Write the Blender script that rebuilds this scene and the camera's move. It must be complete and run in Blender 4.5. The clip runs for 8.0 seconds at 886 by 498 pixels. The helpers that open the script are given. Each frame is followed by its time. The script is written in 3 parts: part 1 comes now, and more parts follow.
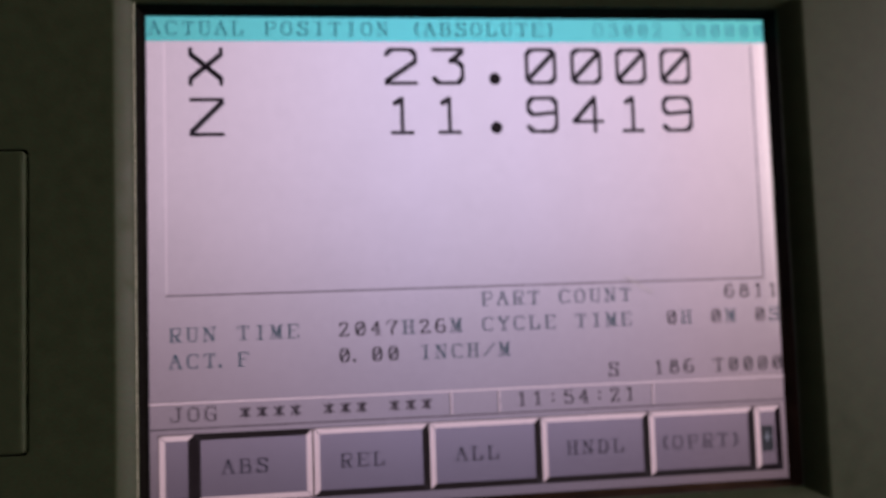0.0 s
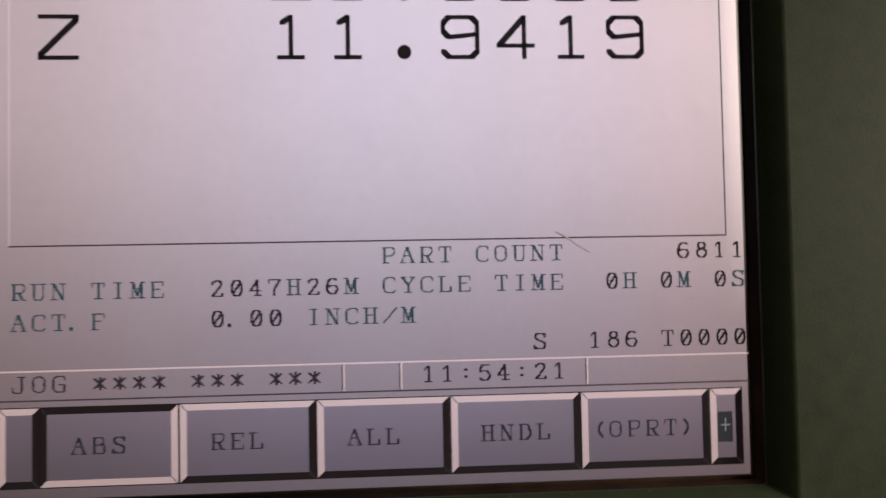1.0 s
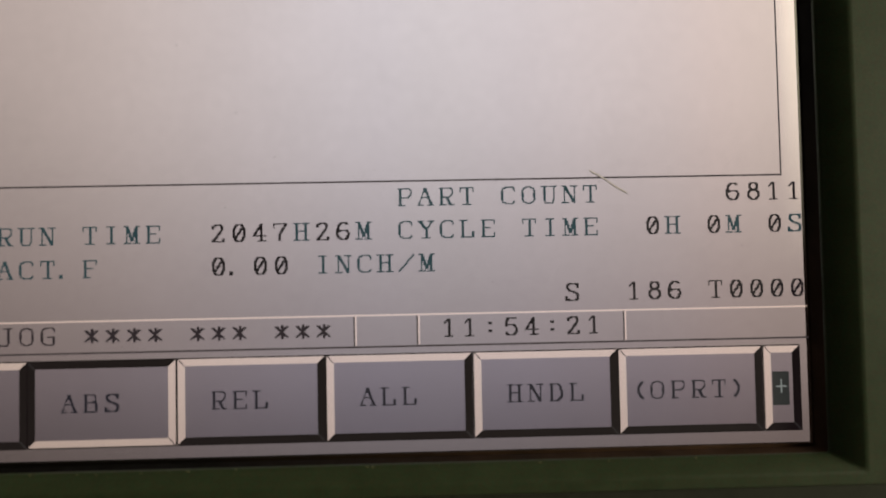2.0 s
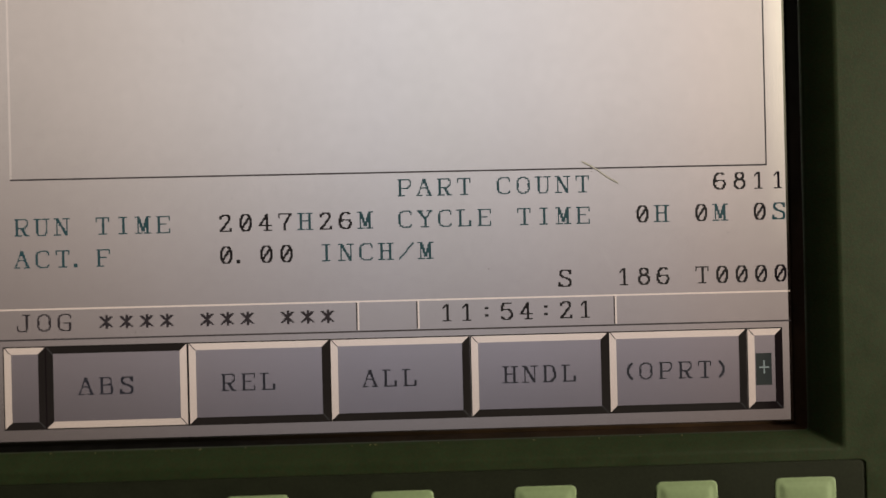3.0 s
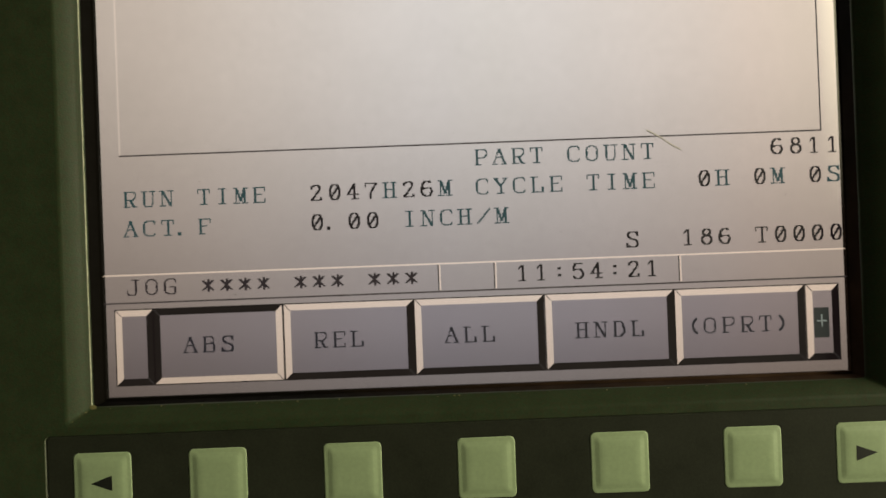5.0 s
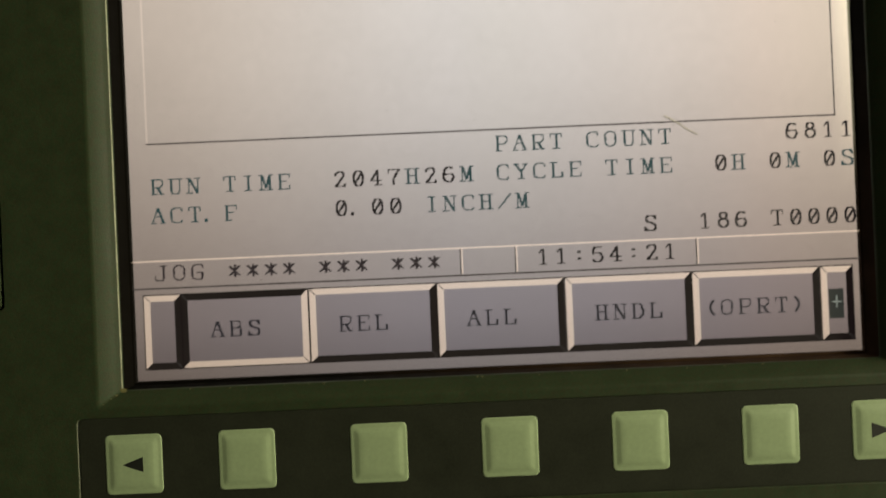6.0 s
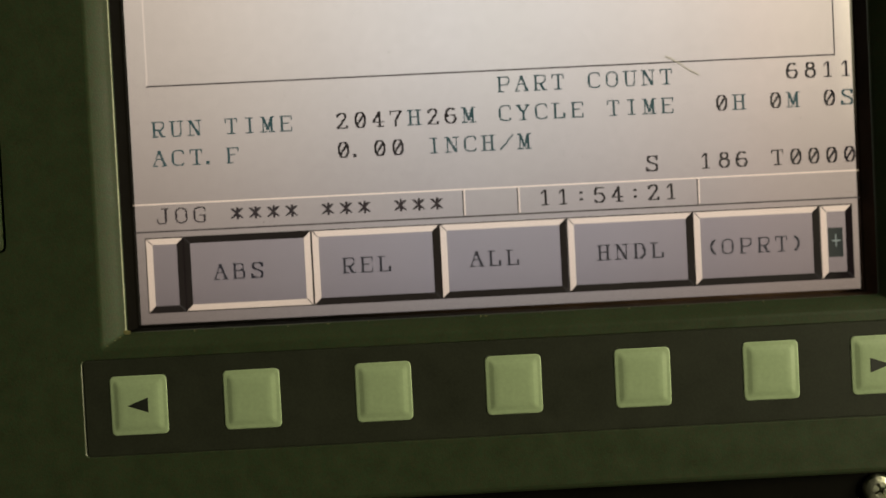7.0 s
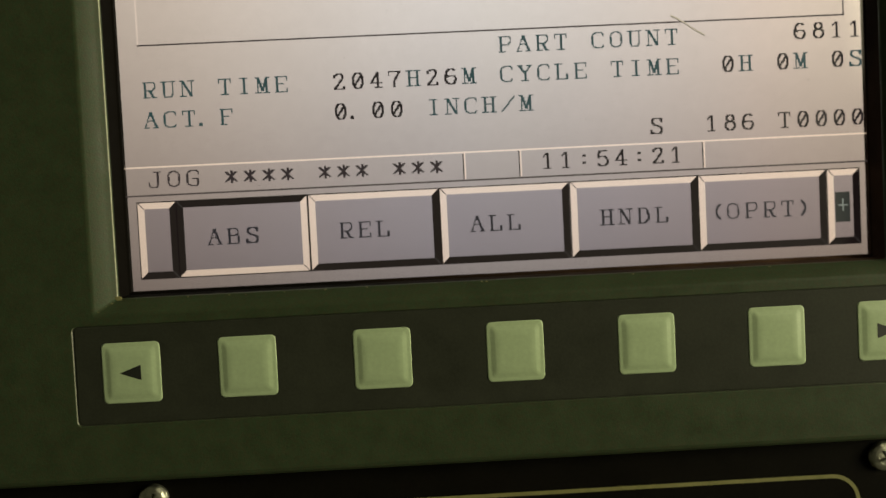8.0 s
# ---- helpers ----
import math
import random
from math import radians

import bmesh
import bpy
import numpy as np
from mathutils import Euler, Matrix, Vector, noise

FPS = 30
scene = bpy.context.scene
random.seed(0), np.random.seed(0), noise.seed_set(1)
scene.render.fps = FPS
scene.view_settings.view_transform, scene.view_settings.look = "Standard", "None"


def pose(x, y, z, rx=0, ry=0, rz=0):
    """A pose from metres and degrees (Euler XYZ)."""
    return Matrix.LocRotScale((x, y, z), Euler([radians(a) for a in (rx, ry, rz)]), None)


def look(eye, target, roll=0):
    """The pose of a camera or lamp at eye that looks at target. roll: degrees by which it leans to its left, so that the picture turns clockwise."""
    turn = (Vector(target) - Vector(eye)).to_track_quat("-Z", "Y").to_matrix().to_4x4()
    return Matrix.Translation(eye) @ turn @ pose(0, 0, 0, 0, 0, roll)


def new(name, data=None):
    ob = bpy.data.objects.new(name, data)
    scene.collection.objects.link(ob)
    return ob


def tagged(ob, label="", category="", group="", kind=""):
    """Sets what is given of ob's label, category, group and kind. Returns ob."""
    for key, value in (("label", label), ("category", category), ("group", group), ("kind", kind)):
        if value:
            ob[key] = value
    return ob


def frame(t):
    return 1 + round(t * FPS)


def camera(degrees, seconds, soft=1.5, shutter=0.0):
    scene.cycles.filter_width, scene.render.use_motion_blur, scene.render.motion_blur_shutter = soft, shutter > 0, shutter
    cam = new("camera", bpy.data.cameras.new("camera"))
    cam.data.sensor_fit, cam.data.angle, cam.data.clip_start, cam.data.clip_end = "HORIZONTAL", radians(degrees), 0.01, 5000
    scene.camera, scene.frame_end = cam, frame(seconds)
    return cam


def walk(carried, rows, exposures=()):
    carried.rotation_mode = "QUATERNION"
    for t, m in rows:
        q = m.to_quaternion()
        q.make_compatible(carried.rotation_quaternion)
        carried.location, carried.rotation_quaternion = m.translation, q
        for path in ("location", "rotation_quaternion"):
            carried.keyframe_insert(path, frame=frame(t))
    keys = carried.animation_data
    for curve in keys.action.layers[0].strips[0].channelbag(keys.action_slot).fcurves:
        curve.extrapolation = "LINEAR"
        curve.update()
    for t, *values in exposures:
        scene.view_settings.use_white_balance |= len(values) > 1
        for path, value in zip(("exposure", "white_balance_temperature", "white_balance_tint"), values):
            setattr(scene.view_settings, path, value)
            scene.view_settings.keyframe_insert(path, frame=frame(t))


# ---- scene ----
# ---------------------------------------------------------------- camera
cam = camera(60.0, 8.0, soft=1.42, shutter=0.5)
# the focus stays on the screen as seen from the middle of the walk
cam.data.dof.use_dof, cam.data.dof.focus_distance, cam.data.dof.aperture_fstop = True, 0.169, 5.8
# seconds, eye x y z, yaw, pitch, roll
ROWS = [
    (0, -0.03126, -0.20473, 1.45375, -6.238, 3.404, -1.856),
    (0.2, -0.02649, -0.19525, 1.44868, -6.276, 3.903, -2.057),
    (0.3, -0.02218, -0.19016, 1.44603, -5.824, 3.378, -1.983),
    (0.5, -0.01383, -0.17701, 1.44223, -5.148, 2.656, -1.780),
    (0.7, -0.00846, -0.17377, 1.44177, -4.926, 2.229, -1.574),
    (0.9, -0.00059, -0.17654, 1.44692, -4.218, 1.926, -1.333),
    (1, 0.00400, -0.17485, 1.44790, -3.594, 1.834, -1.104),
    (1.2, 0.00791, -0.16760, 1.44086, -3.185, 2.054, -1.022),
    (1.3, 0.00762, -0.16238, 1.43881, -2.889, 1.843, -0.861),
    (1.5, 0.00536, -0.15866, 1.43778, -2.297, 1.963, -0.914),
    (1.7, 0.00611, -0.15806, 1.43615, -1.647, 2.034, -0.942),
    (2.8, 0.00650, -0.16295, 1.43567, -1.331, 1.084, -1.345),
    (3, 0.00658, -0.16524, 1.43888, -1.384, 0.015, -1.340),
    (3.3, 0.00644, -0.16861, 1.43799, -1.324, 0.603, -1.494),
    (3.5, 0.00472, -0.17098, 1.43779, -1.361, 0.579, -1.564),
    (3.7, 0.00514, -0.17012, 1.43474, -0.985, 0.694, -1.556),
    (4, 0.00415, -0.17074, 1.43527, -0.769, 0.188, -1.401),
    (4.2, 0.00020, -0.17044, 1.43529, -0.485, 0.424, -1.461),
    (4.3, -0.00248, -0.17016, 1.43471, -0.435, 0.479, -1.577),
    (4.5, -0.00480, -0.17047, 1.43242, -0.102, -0.069, -1.646),
    (4.7, -0.00562, -0.17309, 1.43064, -0.066, 0.285, -1.915),
    (5.8, -0.01107, -0.18212, 1.43045, 0.050, 0.200, -2.390),
    (6, -0.01250, -0.18079, 1.42773, -0.064, 0.097, -2.506),
    (6.2, -0.01602, -0.17982, 1.42529, -0.157, 0.250, -2.684),
    (6.5, -0.01767, -0.18164, 1.42178, -0.264, -0.494, -2.835),
    (6.7, -0.01742, -0.18154, 1.41893, -0.498, -0.576, -2.929),
    (7, -0.01581, -0.18125, 1.41734, -0.707, -0.974, -2.843),
    (7.2, -0.01639, -0.17915, 1.41606, -0.744, -1.163, -2.865),
    (7.5, -0.01697, -0.17860, 1.41500, -0.859, -1.819, -2.736),
    (7.7, -0.01743, -0.17737, 1.41311, -1.025, -1.654, -2.782),
    (8, -0.01776, -0.17723, 1.41221, -1.231, -1.982, -2.853),
]
EXPOSURES = [
    (0.0, -0.24, 6050, 47), (0.5, -0.18, 6150, 40), (1.0, -0.20, 6350, 30), (1.5, -0.23, 6600, 21), (3.0, -0.23, 6950, 9), (4.5, -0.12, 7100, 6), (6.0, -0.07, 7250, 5), (8.0, 0.03, 7350, 5),
]
walk(cam, [(t, pose(x, y, z, 90 + pitch, 0, yaw) @ pose(0, 0, 0, 0, 0, roll)) for t, x, y, z, yaw, pitch, roll in ROWS], EXPOSURES)

# ---------------------------------------------------------------- light
world = bpy.data.worlds.new("world")
scene.world = world
world.use_nodes = True
world.node_tree.nodes["Background"].inputs["Color"].default_value = (0.9, 0.95, 1.0, 1)
world.node_tree.nodes["Background"].inputs["Strength"].default_value = 0.05


def area_lamp(name, eye, target, width, height, watts, colour):
    data = bpy.data.lights.new(name, "AREA")
    data.shape, data.size, data.size_y, data.energy, data.color = "RECTANGLE", width, height, watts, colour
    lamp = new(name, data)
    lamp.matrix_world = look(eye, target)
    return lamp


area_lamp("work_lamp", (0.98, -0.46, 1.58), (0.0, 0.0, 1.42), 0.40, 0.50, 11.0, (1.0, 0.94, 0.72))
area_lamp("ceiling_lamp", (1.5, -1.2, 2.62), (1.5, -1.2, 0.0), 0.3, 1.2, 1.2, (1.0, 0.97, 0.84))

# ---------------------------------------------------------------- materials


def material(name, colour, rough=0.5, metal=0.0, vary=0.25, scale=120.0, bump=0.0, bump_scale=900.0, random_amount=0.0, glow=None, strength=1.0, specular=0.5, second=None):
    """A procedural surface: two scales of noise in the colour and the gloss, and a fine relief."""
    m = bpy.data.materials.new(name)
    m.use_nodes = True
    nodes, links = m.node_tree.nodes, m.node_tree.links
    bsdf = nodes["Principled BSDF"]
    bsdf.inputs["Metallic"].default_value = metal
    bsdf.inputs["Specular IOR Level"].default_value = specular
    co = nodes.new("ShaderNodeTexCoord")
    big, fine = nodes.new("ShaderNodeTexNoise"), nodes.new("ShaderNodeTexNoise")
    big.inputs["Scale"].default_value, big.inputs["Detail"].default_value = scale, 4
    fine.inputs["Scale"].default_value, fine.inputs["Detail"].default_value = scale * 9, 3
    mix = nodes.new("ShaderNodeMath")
    mix.operation = "ADD"
    for n in (big, fine):
        links.new(co.outputs["Object"], n.inputs["Vector"])
    links.new(big.outputs["Fac"], mix.inputs[0])
    links.new(fine.outputs["Fac"], mix.inputs[1])
    ramp = nodes.new("ShaderNodeMapRange")
    ramp.inputs["From Min"].default_value, ramp.inputs["From Max"].default_value = 0.6, 1.4
    ramp.inputs["To Min"].default_value, ramp.inputs["To Max"].default_value = 1 - vary, 1 + vary
    links.new(mix.outputs[0], ramp.inputs["Value"])
    tint = nodes.new("ShaderNodeVectorMath")
    tint.operation = "SCALE"
    tint.inputs[0].default_value = colour
    links.new(ramp.outputs["Result"], tint.inputs["Scale"])
    if second:
        cloud, blend = nodes.new("ShaderNodeTexNoise"), nodes.new("ShaderNodeMix")
        cloud.inputs["Scale"].default_value, cloud.inputs["Detail"].default_value = scale * 5, 5
        blend.data_type = "RGBA"
        links.new(co.outputs["Object"], cloud.inputs["Vector"])
        spread = nodes.new("ShaderNodeMapRange")
        spread.inputs["From Min"].default_value, spread.inputs["From Max"].default_value = 0.36, 0.64
        links.new(cloud.outputs["Fac"], spread.inputs["Value"])
        links.new(spread.outputs["Result"], blend.inputs["Factor"])
        blend.inputs["A"].default_value, blend.inputs["B"].default_value = (*colour, 1), (*second, 1)
        links.new(blend.outputs["Result"], tint.inputs[0])
    links.new(tint.outputs["Vector"], bsdf.inputs["Base Color"])
    gloss = nodes.new("ShaderNodeMapRange")
    gloss.inputs["From Min"].default_value, gloss.inputs["From Max"].default_value = 0.3, 0.7
    gloss.inputs["To Min"].default_value, gloss.inputs["To Max"].default_value = max(rough - 0.08, 0.02), min(rough + 0.08, 1)
    links.new(big.outputs["Fac"], gloss.inputs["Value"])
    links.new(gloss.outputs["Result"], bsdf.inputs["Roughness"])
    if bump:
        grain, relief = nodes.new("ShaderNodeTexNoise"), nodes.new("ShaderNodeBump")
        grain.inputs["Scale"].default_value, grain.inputs["Detail"].default_value = bump_scale, 3
        relief.inputs["Strength"].default_value, relief.inputs["Distance"].default_value = bump, 0.0003
        links.new(co.outputs["Object"], grain.inputs["Vector"])
        links.new(grain.outputs["Fac"], relief.inputs["Height"])
        links.new(relief.outputs["Normal"], bsdf.inputs["Normal"])
    if glow:
        bsdf.inputs["Emission Color"].default_value = (*glow, 1)
        bsdf.inputs["Emission Strength"].default_value = strength
    return m


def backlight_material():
    """Lamp plate behind the liquid crystal: view-angle falloff painted in, brighter upward and rightward."""
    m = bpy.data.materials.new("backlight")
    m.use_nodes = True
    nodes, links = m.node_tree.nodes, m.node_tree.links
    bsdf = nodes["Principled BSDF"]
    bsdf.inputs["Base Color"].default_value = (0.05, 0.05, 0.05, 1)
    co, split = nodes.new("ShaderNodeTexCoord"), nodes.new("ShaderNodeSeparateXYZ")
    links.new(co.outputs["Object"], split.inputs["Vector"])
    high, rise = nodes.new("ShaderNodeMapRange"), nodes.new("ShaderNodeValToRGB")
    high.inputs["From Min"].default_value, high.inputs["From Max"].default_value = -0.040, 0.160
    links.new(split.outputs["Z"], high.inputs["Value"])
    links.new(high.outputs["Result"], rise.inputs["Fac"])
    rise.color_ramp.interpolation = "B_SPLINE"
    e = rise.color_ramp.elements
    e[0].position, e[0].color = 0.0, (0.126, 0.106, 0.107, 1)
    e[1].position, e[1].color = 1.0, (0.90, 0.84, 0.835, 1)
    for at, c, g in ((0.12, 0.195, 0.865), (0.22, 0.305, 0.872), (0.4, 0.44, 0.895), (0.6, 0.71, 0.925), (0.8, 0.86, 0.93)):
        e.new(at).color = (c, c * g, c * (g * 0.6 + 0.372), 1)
    # across: a warm reflection is painted into the hue at the right
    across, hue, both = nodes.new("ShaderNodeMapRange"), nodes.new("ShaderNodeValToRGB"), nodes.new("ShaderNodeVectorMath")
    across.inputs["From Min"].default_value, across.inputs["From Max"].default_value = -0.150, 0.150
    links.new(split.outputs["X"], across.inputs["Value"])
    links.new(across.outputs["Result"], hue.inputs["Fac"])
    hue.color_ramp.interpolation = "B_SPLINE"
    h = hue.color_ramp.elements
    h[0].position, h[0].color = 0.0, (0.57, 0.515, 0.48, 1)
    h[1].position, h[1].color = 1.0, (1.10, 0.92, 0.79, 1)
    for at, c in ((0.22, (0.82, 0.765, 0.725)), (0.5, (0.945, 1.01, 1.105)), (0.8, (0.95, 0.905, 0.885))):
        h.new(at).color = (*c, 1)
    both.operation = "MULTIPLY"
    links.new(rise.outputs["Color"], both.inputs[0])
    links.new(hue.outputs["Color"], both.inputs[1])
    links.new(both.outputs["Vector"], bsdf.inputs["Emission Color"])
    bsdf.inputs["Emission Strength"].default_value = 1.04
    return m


def filter_material(name, tint, glow=None, haze=0.0):
    """A film of liquid-crystal cells: it lets its own share of the backlight through, and may be hazy on top."""
    m = bpy.data.materials.new(name)
    m.use_nodes = True
    nodes, links = m.node_tree.nodes, m.node_tree.links
    nodes.remove(nodes["Principled BSDF"])
    out = nodes["Material Output"]
    clear = nodes.new("ShaderNodeBsdfTransparent")
    clear.inputs["Color"].default_value = (*tint, 1)
    last = clear
    if haze:  # the film is not quite even
        place, cloud, even, shade = nodes.new("ShaderNodeTexCoord"), nodes.new("ShaderNodeTexNoise"), nodes.new("ShaderNodeMapRange"), nodes.new("ShaderNodeVectorMath")
        cloud.inputs["Scale"].default_value, cloud.inputs["Detail"].default_value, cloud.inputs["Roughness"].default_value = 420, 5, 0.75
        even.inputs["From Min"].default_value, even.inputs["From Max"].default_value = 0.3, 0.7
        even.inputs["To Min"].default_value, even.inputs["To Max"].default_value = 0.978, 1.0
        shade.operation = "SCALE"
        shade.inputs[0].default_value = tint
        links.new(place.outputs["Object"], cloud.inputs["Vector"])
        links.new(cloud.outputs["Fac"], even.inputs["Value"])
        links.new(even.outputs["Result"], shade.inputs["Scale"])
        links.new(shade.outputs["Vector"], clear.inputs["Color"])
    if haze:
        matt, mix = nodes.new("ShaderNodeBsdfPrincipled"), nodes.new("ShaderNodeMixShader")
        matt.inputs["Base Color"].default_value = (0.25, 0.24, 0.22, 1)
        matt.inputs["Roughness"].default_value = 0.38
        co, mottle, blot = nodes.new("ShaderNodeTexCoord"), nodes.new("ShaderNodeTexNoise"), nodes.new("ShaderNodeMapRange")
        mottle.inputs["Scale"].default_value, mottle.inputs["Detail"].default_value = 45, 6
        links.new(co.outputs["Object"], mottle.inputs["Vector"])
        links.new(mottle.outputs["Fac"], blot.inputs["Value"])
        blot.inputs["From Min"].default_value, blot.inputs["From Max"].default_value = 0.3, 0.7
        blot.inputs["To Min"].default_value, blot.inputs["To Max"].default_value = haze * 0.8, haze * 1.2
        links.new(blot.outputs["Result"], mix.inputs["Fac"])
        links.new(clear.outputs[0], mix.inputs[1])
        links.new(matt.outputs[0], mix.inputs[2])
        last = mix
    if glow:
        lit, add = nodes.new("ShaderNodeEmission"), nodes.new("ShaderNodeAddShader")
        lit.inputs["Color"].default_value = (*glow, 1)
        links.new(last.outputs[0], add.inputs[0])
        links.new(lit.outputs[0], add.inputs[1])
        last = add
    links.new(last.outputs[0], out.inputs["Surface"])
    return m


MM = 0.001
GREEN_PAINT = material("green_paint", (0.037, 0.062, 0.029), 0.5, vary=0.2, scale=230, bump=0.12, bump_scale=2600, second=(0.047, 0.055, 0.027), specular=0.26)
# pale colours that paint the lamp's highlight onto two left-hand edges
TRAY_HIGHLIGHT = material("tray_highlight", (0.115, 0.13, 0.085), 0.35, vary=0.3, scale=300, bump=0.06, bump_scale=1500)
LIP_HIGHLIGHT = material("lip_highlight", (0.46, 0.47, 0.33), 0.3, vary=0.3, scale=300, bump=0.05, bump_scale=1500)
MEMBRANE = material("dark_membrane", (0.031, 0.035, 0.024), 0.6, specular=0.2, vary=0.2, scale=180, bump=0.08, bump_scale=3000)
BLACK_PAINT = material("black_paint", (0.0055, 0.0050, 0.0033), 0.65, specular=0.05, vary=0.3, scale=140, bump=0.12, bump_scale=3000)
GASKET = material("black_gasket", (0.0050, 0.0042, 0.0032), 0.75, vary=0.3, scale=300, specular=0.06)
KEY_PLASTIC = material("pale_green_plastic", (0.445, 0.575, 0.345), 0.42, vary=0.08, scale=140, bump=0.03, bump_scale=3000)
ARROW_INK = material("dark_ink", (0.015, 0.018, 0.014), 0.6, vary=0.2)
LINE_PAINT = material("yellow_green_paint", (0.23, 0.225, 0.085), 0.5, vary=0.2, scale=300)
STEEL = material("zinc_plated_steel", (0.58, 0.59, 0.47), 0.4, metal=1.0, vary=0.45, scale=500, bump=0.55, bump_scale=1100)
SCRATCH = material("scratched_film", (0.40, 0.38, 0.34), 0.6, vary=0.3, scale=600, glow=(0.25, 0.225, 0.19))
GREASE = material("yellowed_grease", (0.20, 0.185, 0.080), 0.45, vary=0.4, scale=700, bump=0.3, bump_scale=2500, specular=0.4)


def glow_tinted_gasket(name, tint):
    """The black gasket with the screen's brown glow painted on, from one lower corner."""
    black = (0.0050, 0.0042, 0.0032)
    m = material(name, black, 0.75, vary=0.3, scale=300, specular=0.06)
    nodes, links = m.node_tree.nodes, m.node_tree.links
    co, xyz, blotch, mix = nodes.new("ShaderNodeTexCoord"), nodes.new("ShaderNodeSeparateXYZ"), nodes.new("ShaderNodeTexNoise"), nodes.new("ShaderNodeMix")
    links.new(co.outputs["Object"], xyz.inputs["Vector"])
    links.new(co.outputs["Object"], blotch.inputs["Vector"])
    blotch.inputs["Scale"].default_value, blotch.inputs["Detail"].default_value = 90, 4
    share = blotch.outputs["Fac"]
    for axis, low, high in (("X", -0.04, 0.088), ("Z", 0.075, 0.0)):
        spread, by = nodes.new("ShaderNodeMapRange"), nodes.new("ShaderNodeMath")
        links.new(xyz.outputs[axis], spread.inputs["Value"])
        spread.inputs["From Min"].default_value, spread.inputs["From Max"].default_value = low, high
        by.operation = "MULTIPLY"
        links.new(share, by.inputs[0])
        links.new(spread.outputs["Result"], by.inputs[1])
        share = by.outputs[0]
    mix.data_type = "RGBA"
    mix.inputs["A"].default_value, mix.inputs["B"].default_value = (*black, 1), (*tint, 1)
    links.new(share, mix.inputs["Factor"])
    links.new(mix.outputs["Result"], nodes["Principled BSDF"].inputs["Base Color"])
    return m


# screen light on the lower and right walls, put into their colour
GLOW_TINTED_FOOT = glow_tinted_gasket("brown_glow_tinted_gasket", (0.12, 0.064, 0.036))
GLOW_TINTED_SIDE = glow_tinted_gasket("pale_glow_tinted_gasket", (0.75, 0.46, 0.28))
DUST = material("dust", (0.12, 0.11, 0.10), 0.9)
PLASTER = material("grey_wall_paint", (0.45, 0.46, 0.43), 0.8, vary=0.12, scale=4, bump=0.1, bump_scale=120)
CONCRETE = material("concrete", (0.28, 0.27, 0.245), 0.85, vary=0.2, scale=5, bump=0.2, bump_scale=90)
CEILING_PAINT = material("ceiling_paint", (0.5, 0.5, 0.47), 0.85, vary=0.1, scale=4)
MACHINE_PAINT = material("machine_paint", (0.30, 0.33, 0.28), 0.55, vary=0.12, scale=12, bump=0.15, bump_scale=400)


def pixels(name, glow, strength=1.0, specular=0.3):
    """A patch of lit or dark screen pixels."""
    return material(name, (0.02, 0.02, 0.02), 0.42, vary=0.1, scale=60, glow=glow, strength=strength, specular=specular)


DISPLAY = filter_material("display_film", (1.0, 1.0, 1.0), haze=0.06)
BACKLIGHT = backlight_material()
PX_CYAN = filter_material("cyan_pixels", (0.14, 1.0, 0.88))
PX_TITLE = pixels("dark_cyan_pixels", (0.012, 0.17, 0.165))
PX_TITLE_PALE = pixels("pale_cyan_pixels", (0.04, 0.36, 0.33))
PX_SCRATCH = pixels("scratch_shadow", (0.13, 0.115, 0.10))
PX_BLACK = pixels("black_pixels", (0.006, 0.004, 0.006))
PX_TEAL = pixels("teal_pixels", (0.015, 0.051, 0.060))
PX_GREY = pixels("dark_grey_pixels", (0.022, 0.016, 0.020))
PX_LABEL = pixels("label_pixels", (0.014, 0.014, 0.022))
PX_LINE = pixels("line_pixels", (0.045, 0.036, 0.038))
PX_LIGHT = filter_material("light_pixels", (1.0, 1.0, 1.0), glow=(0.34, 0.265, 0.215))
PX_FACE = filter_material("button_pixels", (0.84, 0.85, 0.93))
PX_LEAK = filter_material("edge_pixels", (1.0, 1.0, 1.0), glow=(0.29, 0.268, 0.19))
leak = PX_LEAK.node_tree.nodes
leak_co, leak_xyz, leak_rise = leak.new("ShaderNodeTexCoord"), leak.new("ShaderNodeSeparateXYZ"), leak.new("ShaderNodeMapRange")
leak_rise.interpolation_type = "SMOOTHSTEP"
leak_rise.inputs["From Min"].default_value, leak_rise.inputs["From Max"].default_value = 0.0800, 0.0852
PX_LEAK.node_tree.links.new(leak_co.outputs["Object"], leak_xyz.inputs["Vector"])
PX_LEAK.node_tree.links.new(leak_xyz.outputs["X"], leak_rise.inputs["Value"])
leak_up, leak_both = leak.new("ShaderNodeMapRange"), leak.new("ShaderNodeMath")
leak_up.inputs["From Min"].default_value, leak_up.inputs["From Max"].default_value = 0.038, 0.085
leak_both.operation = "MULTIPLY"
PX_LEAK.node_tree.links.new(leak_xyz.outputs["Z"], leak_up.inputs["Value"])
PX_LEAK.node_tree.links.new(leak_rise.outputs["Result"], leak_both.inputs[0])
PX_LEAK.node_tree.links.new(leak_up.outputs["Result"], leak_both.inputs[1])
PX_LEAK.node_tree.links.new(leak_both.outputs[0], leak["Emission"].inputs["Strength"])
PX_FACE_LIGHT = filter_material("corner_pixels", (0.9, 0.9, 0.9), glow=(0.03, 0.03, 0.03))
PX_FRAME = filter_material("frame_pixels", (1.0, 1.0, 1.0), glow=(0.12, 0.10, 0.09))
PX_DARK = pixels("shadow_pixels", (0.0085, 0.0055, 0.006), specular=0.12)
PX_PLUS = pixels("slate_pixels", (0.027, 0.030, 0.029))
